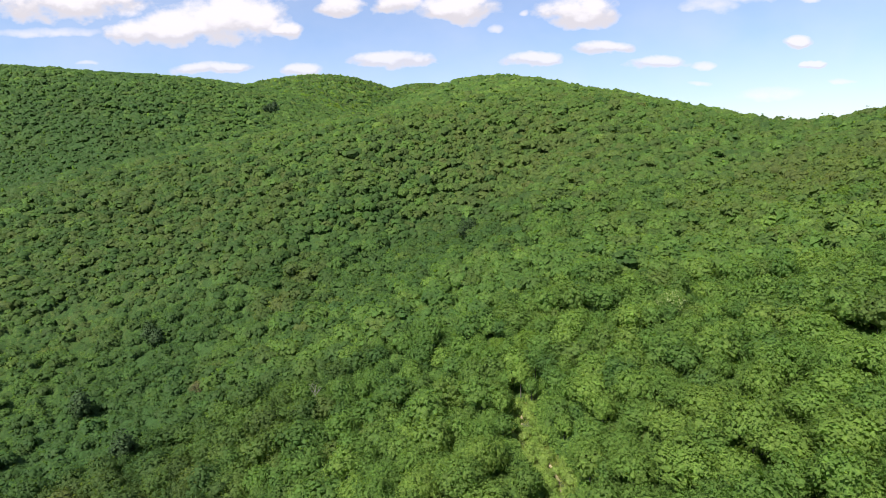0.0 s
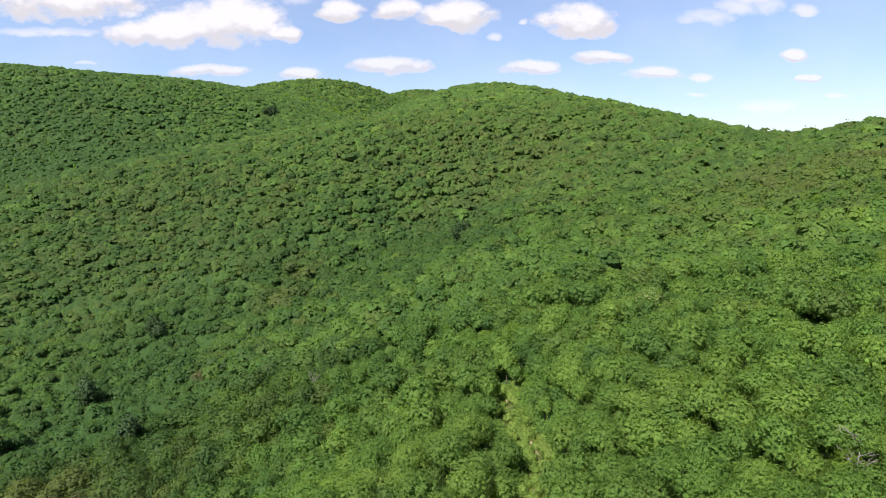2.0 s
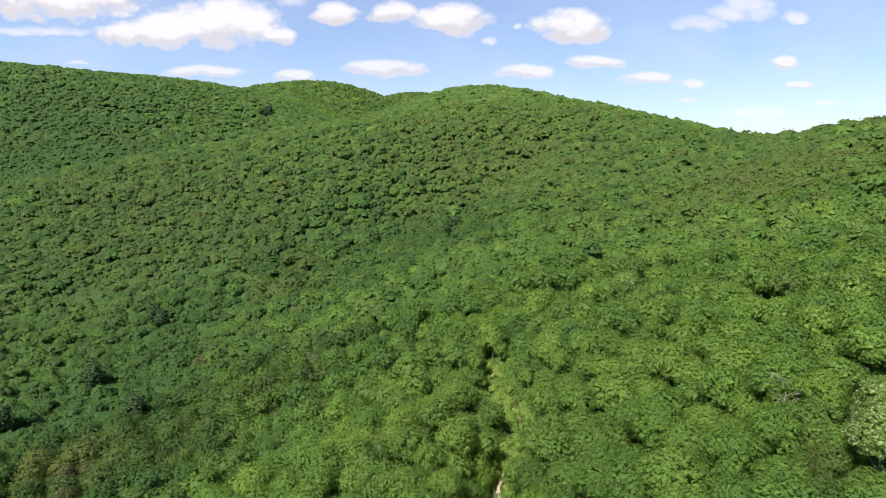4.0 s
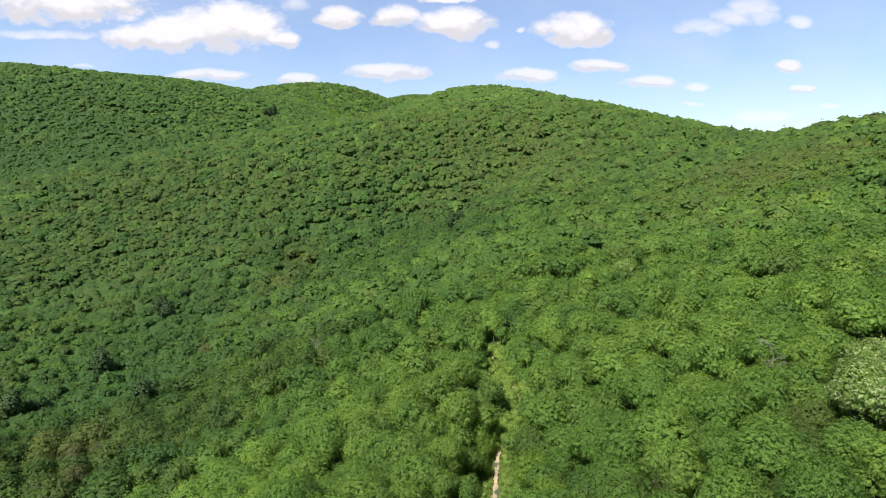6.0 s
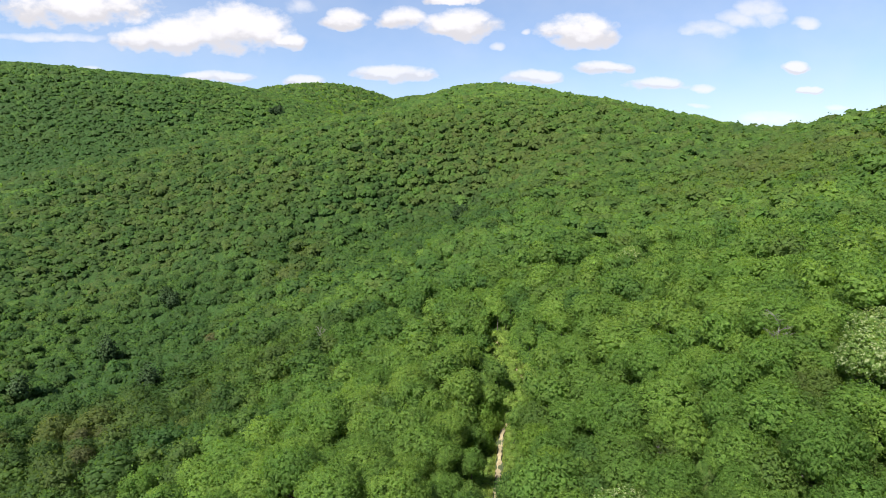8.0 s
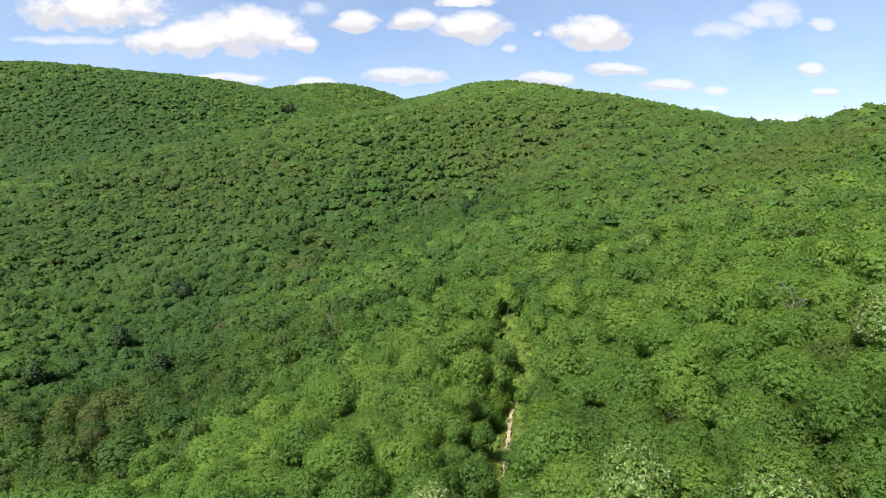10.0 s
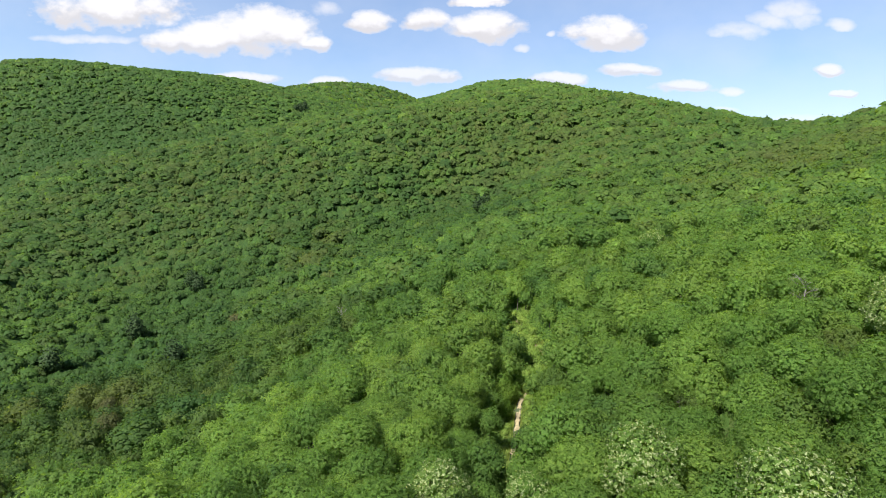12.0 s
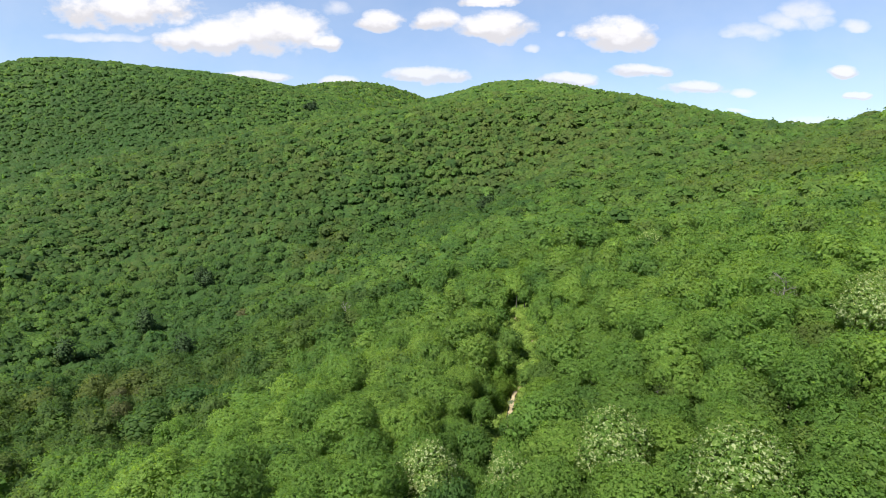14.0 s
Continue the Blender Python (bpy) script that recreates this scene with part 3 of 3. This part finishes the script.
for k, (x, y) in enumerate(single):
    turn, scale, tall = rng.uniform(0, 360), float(np.clip(rng.normal(1.14, 0.18), 0.75, 1.5)), rng.uniform(0.84, 1.22)
    if float(kept_low(x, y)) < 2:
        scale, tall = min(scale, float(kept_low(x, y))), min(tall, 1.0)
    else:
        tall /= math.sqrt(scale)
    kinds, at = (first_kinds, k) if k < FIRST else (close_kinds, k - FIRST) if k < CLOSE else (wider_kinds, k - CLOSE)
    if at < len(kinds):
        t = kinds[at]
        t.matrix_basis = pose(x, y, float(ground_at(x, y)), 0, 0, turn) @ Matrix.Diagonal((scale, scale, scale * tall, 1))
    else:
        put_copy(kinds[at % len(kinds)], x, y, turn, scale, tall)


def plant(spots, makers, label, category, group, scales=(0.9, 1.12), most=0.06):
    r = np.random.default_rng(len(spots) * 7 + 3)
    made = []
    for k, (x, y) in enumerate(spots):
        turn, scale = r.uniform(0, 360), min(r.uniform(*scales), float(kept_low(x, y)) + most)
        if k < len(makers):
            thing = makers[k]()
            tagged(thing, label, category, group)
            made.append(thing)
            stand(thing, x, y, turn, scale)
        else:
            put_copy(made[k % len(made)], x, y, turn, scale, 1.0)


plant(PALE, [lambda k=k: leafy_tree("pale_leaved_tree", np.random.default_rng(300 + k), PALE_LEAF, 12, 0.75, 34, 0.22, 4.3, 4.4, 9.0, "pale silvery leaf clusters") for k in range(3)],
      "broadleaf tree with pale silvery-white leaf clusters on top", "tree", "pale-leaved trees", (1.18, 1.34), 0.24)
plant(BRIGHT, [lambda k=k: leafy_tree("bright_green_tree", np.random.default_rng(320 + k), BRIGHT_LEAF, 11, 0.75, 32, 0.23, 4.2, 4.4, 8.6) for k in range(2)],
      "bright yellow-green broadleaf tree with a full crown", "tree", "bright green trees")
plant(DULL, [lambda k=k: leafy_tree("brownish_tree", np.random.default_rng(340 + k), DULL_LEAF, 10, 1.0, 12, 0.36, 4.4, 4.4, 8.6) for k in range(2)],
      "broadleaf tree with dull brownish-green thin foliage", "tree", "brownish trees")
plant(DARK, [lambda k=k: leafy_tree("dark_evergreen_tree", np.random.default_rng(360 + k), DARK_LEAF, 11, 1.0, 10, 0.5, 3.6, 6.0, 9.4) for k in range(2)],
      "dark green evergreen tree standing above the wood", "tree", "dark evergreens", (1.15, 1.4))
tall_dead = [spot for spot in DEAD if spot in SNAGS]
low_dead = [spot for spot in DEAD if spot not in SNAGS]
plant(tall_dead, [lambda k=k: bare_tree("dead_tree", np.random.default_rng(380 + k), 12.0, 3.0 + 0.3 * k, 8) for k in range(2)],
      "tall dead leafless tree with pale grey bleached branches", "dead tree", "dead trees", (1.16, 1.24))
plant(low_dead, [lambda k=k: bare_tree("dead_tree", np.random.default_rng(390 + k), 10.5, 1.3 + 0.3 * k, 4) for k in range(2)],
      "dead leafless tree with thin grey branches among the crowns", "dead tree", "dead trees", (0.98, 1.08))

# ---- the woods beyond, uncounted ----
# leaf tones by area, own or painted: x, y, reach, brighter (+) or darker, cool (+) or dry brownish (-)
# gully and valley shade, the bright crest and far haze are put into the colour
STAND_AND_SHADE_TONES = [(96, 690, 170, 0.30, 0.0), (54, 450, 66, -0.05, -0.4), (-228, 264, 130, 0.0, 0.12), (-640, 1060, 450, 0.05, 0.25),
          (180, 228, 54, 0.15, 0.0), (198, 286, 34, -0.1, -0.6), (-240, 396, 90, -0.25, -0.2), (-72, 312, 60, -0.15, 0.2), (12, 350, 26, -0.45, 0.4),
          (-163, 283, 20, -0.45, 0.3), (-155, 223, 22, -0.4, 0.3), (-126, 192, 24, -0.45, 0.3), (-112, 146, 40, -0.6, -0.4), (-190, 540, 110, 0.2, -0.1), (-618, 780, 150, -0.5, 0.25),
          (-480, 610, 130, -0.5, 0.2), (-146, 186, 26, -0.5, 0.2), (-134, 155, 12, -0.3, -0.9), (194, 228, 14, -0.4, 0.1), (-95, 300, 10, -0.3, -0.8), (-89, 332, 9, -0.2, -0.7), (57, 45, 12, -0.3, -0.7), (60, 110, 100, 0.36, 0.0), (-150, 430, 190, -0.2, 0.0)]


def tones_with_shade(p, r):
    # random spread, then area tones that include painted shade and haze
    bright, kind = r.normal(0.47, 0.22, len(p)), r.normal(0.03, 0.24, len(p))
    for x, y, reach, b, k in STAND_AND_SHADE_TONES:
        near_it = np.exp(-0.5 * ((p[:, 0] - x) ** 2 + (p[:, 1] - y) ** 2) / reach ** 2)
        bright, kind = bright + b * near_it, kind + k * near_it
    # haze-like shift with distance, put into the leaf tones
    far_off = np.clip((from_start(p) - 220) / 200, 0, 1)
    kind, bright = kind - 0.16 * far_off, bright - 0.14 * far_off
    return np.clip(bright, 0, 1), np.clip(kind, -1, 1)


def wood(name, label, spots, kinds, size=1.0, trunk=False, seed=1, lively=0.1, sink=0.0):
    """Many trees joined into one sheet of forest."""
    r = np.random.default_rng(seed)
    which = r.integers(0, len(kinds), len(spots))
    turn = r.uniform(0, 2 * math.pi, len(spots))
    scale = np.clip(r.normal(1.0, 0.22, len(spots)), 0.6, 1.5) * size * np.where(in_hollow(spots), 0.72, 1.0)
    scale = np.minimum(scale, kept_low(spots[:, 0], spots[:, 1]))
    tall = scale ** 0.5 * r.uniform(1 - lively, 1 + lively, len(spots))
    tints, sorts = tones_with_shade(spots, r)
    z = ground_at(spots[:, 0], spots[:, 1]) - sink
    verts, faces, facing, tint, sort, mats, base = [], [], [], [], [], [], 0
    for k, (kv, kf, kn) in enumerate(kinds):
        ids = np.nonzero(which == k)[0]
        c, s = np.cos(turn[ids])[:, None], np.sin(turn[ids])[:, None]
        x = (kv[:, 0] * c - kv[:, 1] * s) * scale[ids, None] + spots[ids, :1]
        y = (kv[:, 0] * s + kv[:, 1] * c) * scale[ids, None] + spots[ids, 1:]
        h = kv[:, 2] * tall[ids, None] + z[ids, None]
        verts.append(np.stack([x, y, h], -1).reshape(-1, 3))
        facing.append(np.stack([kn[:, 0] * c - kn[:, 1] * s, kn[:, 0] * s + kn[:, 1] * c, np.repeat(kn[None, :, 2], len(ids), 0)], -1).reshape(-1, 3))
        f = kf[None] + (np.arange(len(ids)) * len(kv))[:, None, None] + base
        faces.append(f.reshape(-1, 3))
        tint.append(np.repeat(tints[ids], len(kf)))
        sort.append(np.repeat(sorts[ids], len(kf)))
        mats.append(np.zeros(len(ids) * len(kf), int))
        base += len(ids) * len(kv)
    if trunk:
        a = np.arange(4) * math.pi / 2
        ring = np.stack([np.cos(a), np.sin(a)], 1) * 0.22
        low = np.concatenate([ring, np.full((4, 1), -0.5)], 1)
        top = np.concatenate([ring * 0.5, np.full((4, 1), 8.0)], 1)
        kv = np.concatenate([low, top])
        kf = np.array([(i, (i + 1) % 4, 4 + (i + 1) % 4) for i in range(4)] + [(i, 4 + (i + 1) % 4, 4 + i) for i in range(4)])
        p = kv[None] + np.concatenate([spots, z[:, None]], 1)[:, None]
        verts.append(p.reshape(-1, 3))
        out = np.concatenate([unit(low * [1, 1, 0]), unit(top * [1, 1, 0])])
        facing.append(np.repeat(out[None], len(spots), 0).reshape(-1, 3))
        faces.append((kf[None] + (np.arange(len(spots)) * 8)[:, None, None] + base).reshape(-1, 3))
        tint.append(np.zeros(len(spots) * 8))
        sort.append(np.zeros(len(spots) * 8))
        mats.append(np.ones(len(spots) * 8, int))
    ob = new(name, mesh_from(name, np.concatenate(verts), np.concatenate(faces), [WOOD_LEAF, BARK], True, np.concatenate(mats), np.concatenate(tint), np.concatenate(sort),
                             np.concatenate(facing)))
    return tagged(ob, label, "forest", kind="stuff")


full = [crown(np.random.default_rng(500 + k), 11, 1.15, 4.9, 4.3, 8.8, 4, 7, 0.48, (2, 6)) for k in range(10)]
mid_kinds = [crown(np.random.default_rng(520 + k), 10, 1.5, 5.1, 3.7, 8.8, 4, 3, 0.72, (1, 6), calm=0.4, low=-0.6, inside=0.75) for k in range(10)]
high_kinds = [crown(np.random.default_rng(530 + k), 9, 1.75, 4.7, 3.6, 9.0, 4, 1, 0.8, (2, 6), calm=0.8, low=-0.85, inside=0.84) for k in range(10)]
infill_kinds = [crown(np.random.default_rng(580 + k), 6, 1.8, 4.2, 3.2, 9.0, 4, core=(1, 5), calm=0.85, low=-0.4, inside=0.86) for k in range(8)]
far_kinds = [crown(np.random.default_rng(540 + k), 6, 2.7, 4.8, 3.3, 9.2, 4, core=(1, 5), calm=0.9, low=-0.75, inside=0.88) for k in range(10)]
hill_kinds = [crown(np.random.default_rng(560 + k), 6, 5.5, 8.4, 3.0, 8.0, 4, core=(1, 4), calm=0.9) for k in range(6)]

# lower growth that closes the wood between the crowns
bearings = np.radians(np.linspace(-49, 49, 270))
aways = 40 * (1450 / 40) ** np.linspace(0, 1, 210)
aa, dd = np.meshgrid(bearings, aways)
cx, cy = 4 + np.sin(aa) * dd, -40 + np.cos(aa) * dd
r = np.random.default_rng(9)
close_to = np.clip((dd - 90) / 200, 0, 1)
beside = np.where(cy < 190, np.clip(np.maximum((np.abs(cx - trail_x(cy)) - 3.0) / 6.5, (cy - 150) / 40), 0.04, 1), 1)
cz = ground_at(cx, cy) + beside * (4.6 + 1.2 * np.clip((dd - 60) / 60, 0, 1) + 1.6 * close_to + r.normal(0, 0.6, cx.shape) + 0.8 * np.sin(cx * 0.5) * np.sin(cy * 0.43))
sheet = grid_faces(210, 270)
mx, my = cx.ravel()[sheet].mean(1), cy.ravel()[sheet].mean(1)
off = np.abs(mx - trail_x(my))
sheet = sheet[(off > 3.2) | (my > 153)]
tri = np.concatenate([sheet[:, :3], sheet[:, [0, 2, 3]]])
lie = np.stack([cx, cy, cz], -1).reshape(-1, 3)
tint, sort = tones_with_shade(lie[tri[:, 0]][:, :2], r)
# tint * 0.7 puts darker gaps between the crowns into the colour
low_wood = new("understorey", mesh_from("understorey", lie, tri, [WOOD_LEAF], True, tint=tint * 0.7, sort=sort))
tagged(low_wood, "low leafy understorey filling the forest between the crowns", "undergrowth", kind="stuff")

wood("forest", "dense green broadleaf forest covering the slope", rest, full, 1.12, True, 3, 0.18)
nearby = (young[:, 1] < 75) & (from_start(young) < 128)
fine_kinds = [crown(np.random.default_rng(600 + k), 9, 0.8, 4.6, 4.2, 9.0, 5, 20, 0.3) for k in range(4)]
wood("forest", "slender young trees under the nearest crowns", young[nearby], fine_kinds, 0.74, True, 17, 0.12)
wood("forest", "younger green trees filling the gaps of the canopy", young[~nearby], full, 0.74, True, 13, 0.12)


def in_the_open(p):
    """True where no crest of the land hides the wood from the valley's high air."""
    eye = np.array([3.0, -25.0, 112.0])
    top = land(p[:, 0], p[:, 1]) + 26
    clear = np.ones(len(p), bool)
    for q in np.linspace(0.08, 0.985, 60):
        x, y = eye[0] + (p[:, 0] - eye[0]) * q, eye[1] + (p[:, 1] - eye[1]) * q
        clear &= land(x, y) + 8 < eye[2] + (top - eye[2]) * q
    return p[clear]


def ring(gap, least, most, seed):
    """Planted places between two distances, within the valley that opens to the north."""
    p = planting(-most, most, 0, most, gap, np.random.default_rng(seed))
    d = from_start(p)
    p = p[(np.abs(bearing(p)) < 48) & (d >= least) & (d < most)]
    return clear_of(in_the_open(p), DARK + DEAD, 4)


slope = ring(7.8, 262, 400, 11)
slope = np.concatenate([slope, gaps_between(slope, ring(3.6, 262, 400, 14), 4.5)])
wood("forest", "dense green broadleaf forest on the hillside", slope, mid_kinds, 1.08, True, 4, 0.15, 0.6)
upper = ring(7.7, 400, 640, 12)
wood("forest", "younger trees between the crowns high on the hillside", gaps_between(upper, ring(3.4, 400, 640, 15), 4.1), infill_kinds, 0.98, False, 16, 0.1, 1.0)
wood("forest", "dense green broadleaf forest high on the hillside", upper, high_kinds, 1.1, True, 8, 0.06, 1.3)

beyond = scatter(-1050, 800, 360, 1420, 7.9, rng)
b, d = bearing(beyond), from_start(beyond)
beyond = beyond[(d >= 640) & (b > -46) & (b < 45) & (d < np.where(b < 2, 1420, 1050))]
beyond = clear_of(in_the_open(beyond), DARK, 6)
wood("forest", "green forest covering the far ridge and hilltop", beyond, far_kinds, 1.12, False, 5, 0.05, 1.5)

distant = scatter(-1300, 400, 1430, 2750, 13.0, rng)
b = bearing(distant)
distant = distant[(b > -27) & (b < 4) & ((distant[:, 1] < 2200) | (b > -9))]
distant = in_the_open(distant)
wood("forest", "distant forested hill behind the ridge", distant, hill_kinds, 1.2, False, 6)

around = scatter(-300, 300, -260, 200, 9.8, rng)
d = from_start(around)
around = around[(np.abs(bearing(around)) >= np.where(d < 120, 60, 50)) | (d <= 34)]
around = around[(from_start(around) < 200) & off_trail(around, 2.0)]
close_by = from_start(around) < 66
wood("forest", "green forest round the start of the trail", around[close_by], full, 1.0, True, 9, 0.15)
wood("forest", "green forest on the slopes behind the trail's start", around[~close_by], far_kinds, 1.15, True, 7)

# ---- growth along the trail ----
r = np.random.default_rng(77)
count = 22000
gy = r.uniform(44, 156, count)
out = r.uniform(-1, 1, count) * np.where((gy > 91) | (gy < 58), 3.8, 2.5)
keep = (np.abs(out) > 0.75) | (gy > 91) | (gy < 58)
gy, out = gy[keep], out[keep]
gxx = trail_x(gy) + out
low_at = np.stack([gxx, gy, ground_at(gxx, gy) + 0.12], 1)
way = r.uniform(0, 2 * math.pi, len(gy))
across_way = np.stack([np.cos(way), np.sin(way), np.zeros(len(gy))], 1)
tall = r.uniform(0.25, 0.75, (len(gy), 1))
lean = np.concatenate([r.normal(0, 0.25, (len(gy), 2)), np.ones((len(gy), 1))], 1)
blades = np.stack([low_at - across_way * 0.16, low_at + across_way * 0.16, low_at + lean * tall], 1).reshape(-1, 3)
grass = new("grass", mesh_from("grass", blades, np.arange(len(blades)).reshape(-1, 3), [GRASS]))
tagged(grass, "light yellow-green grass and weeds along the trail", "grass", kind="stuff")

count = 30000
gy = r.uniform(38, 170, count)
out = r.normal(0, 5.5, count)
keep = np.abs(out) > np.where(gy < 98, 1.15, 3.6)
gy, out = gy[keep], out[keep]
gxx = trail_x(gy) + out
lift = r.uniform(0.1, 0.5, len(gy)) + 6.6 * np.clip((np.abs(out) - 3.0) / 6.5, 0, 1) + r.uniform(0.0, 1.5, len(gy)) * np.clip((np.abs(out) - 1.4) / 3, 0, 1) * (0.5 + 0.5 * np.sin(gxx * 0.9) * np.sin(gy * 0.8))
upward = unit(np.stack([r.normal(0, 0.5, len(gy)), r.normal(0, 0.5, len(gy)), np.ones(len(gy))], 1))
v, f = sprays(np.stack([gxx, gy, ground_at(gxx, gy) + lift], 1), upward, r.uniform(0.3, 0.75, len(gy)), r)
undergrowth = new("undergrowth", mesh_from("undergrowth", v, f, [LEAF], True, normals=np.repeat(upward, 3, 0)))
tagged(undergrowth, "low leafy green undergrowth on the ground beside the trail", "undergrowth", kind="stuff")

shrub_kinds = []
for k in range(3):
    v, f, facing = crown(np.random.default_rng(70 + k), 6, 0.24, 0.95, 0.8, 0.65, 5, 8, 0.16, (1, 5))
    shrub_kinds.append(mesh_from("shrub", v, f, [WEEDS], True, normals=facing))
for y in np.arange(46, 156, 1.3):
    for side in (-1, 1):
        grown_over = y > 91 or y < 58
        off = r.uniform(0.3, 4.0) if grown_over else r.uniform(1.7, 2.9)
        x = float(trail_x(y)) + side * off
        shrub = new("shrub", shrub_kinds[int(r.integers(3))])
        s = r.uniform(1.0, 1.9) if grown_over else r.uniform(0.6, 1.2)
        shrub.matrix_basis = pose(x, y + r.uniform(-0.5, 0.5), float(ground_at(x, y)) - 0.1, 0, 0, r.uniform(0, 360)) @ Matrix.Diagonal((s, s, s * r.uniform(0.7, 1.2), 1))
        tagged(shrub, "low bright green shrub beside the dirt trail", "shrub", "shrubs along the trail")

# taller bushes at the wood's edge on the shady side of the trail
edge_kinds = []
for k in range(2):
    v, f, facing = crown(np.random.default_rng(90 + k), 7, 0.6, 2.3, 2.2, 2.6, 5, 26, 0.2, (2, 6))
    edge_kinds.append(mesh_from("bush", v, f, [BRIGHT_LEAF], True, normals=facing))
for k, y in enumerate(np.arange(80, 98, 1.5)):
    x = float(trail_x(y)) - (3.6 if k % 2 else 5.6) - r.uniform(0, 0.8)
    bush = new("bush", edge_kinds[k % 2])
    s = r.uniform(0.85, 1.25) * (1.0 if k % 2 else 1.35)
    bush.matrix_basis = pose(x, y, float(ground_at(x, y)) - 0.2, 0, 0, r.uniform(0, 360)) @ Matrix.Diagonal((s, s, s, 1))
    tagged(bush, "tall green bush at the wood's edge beside the trail", "bush", "bushes at the edge of the wood")
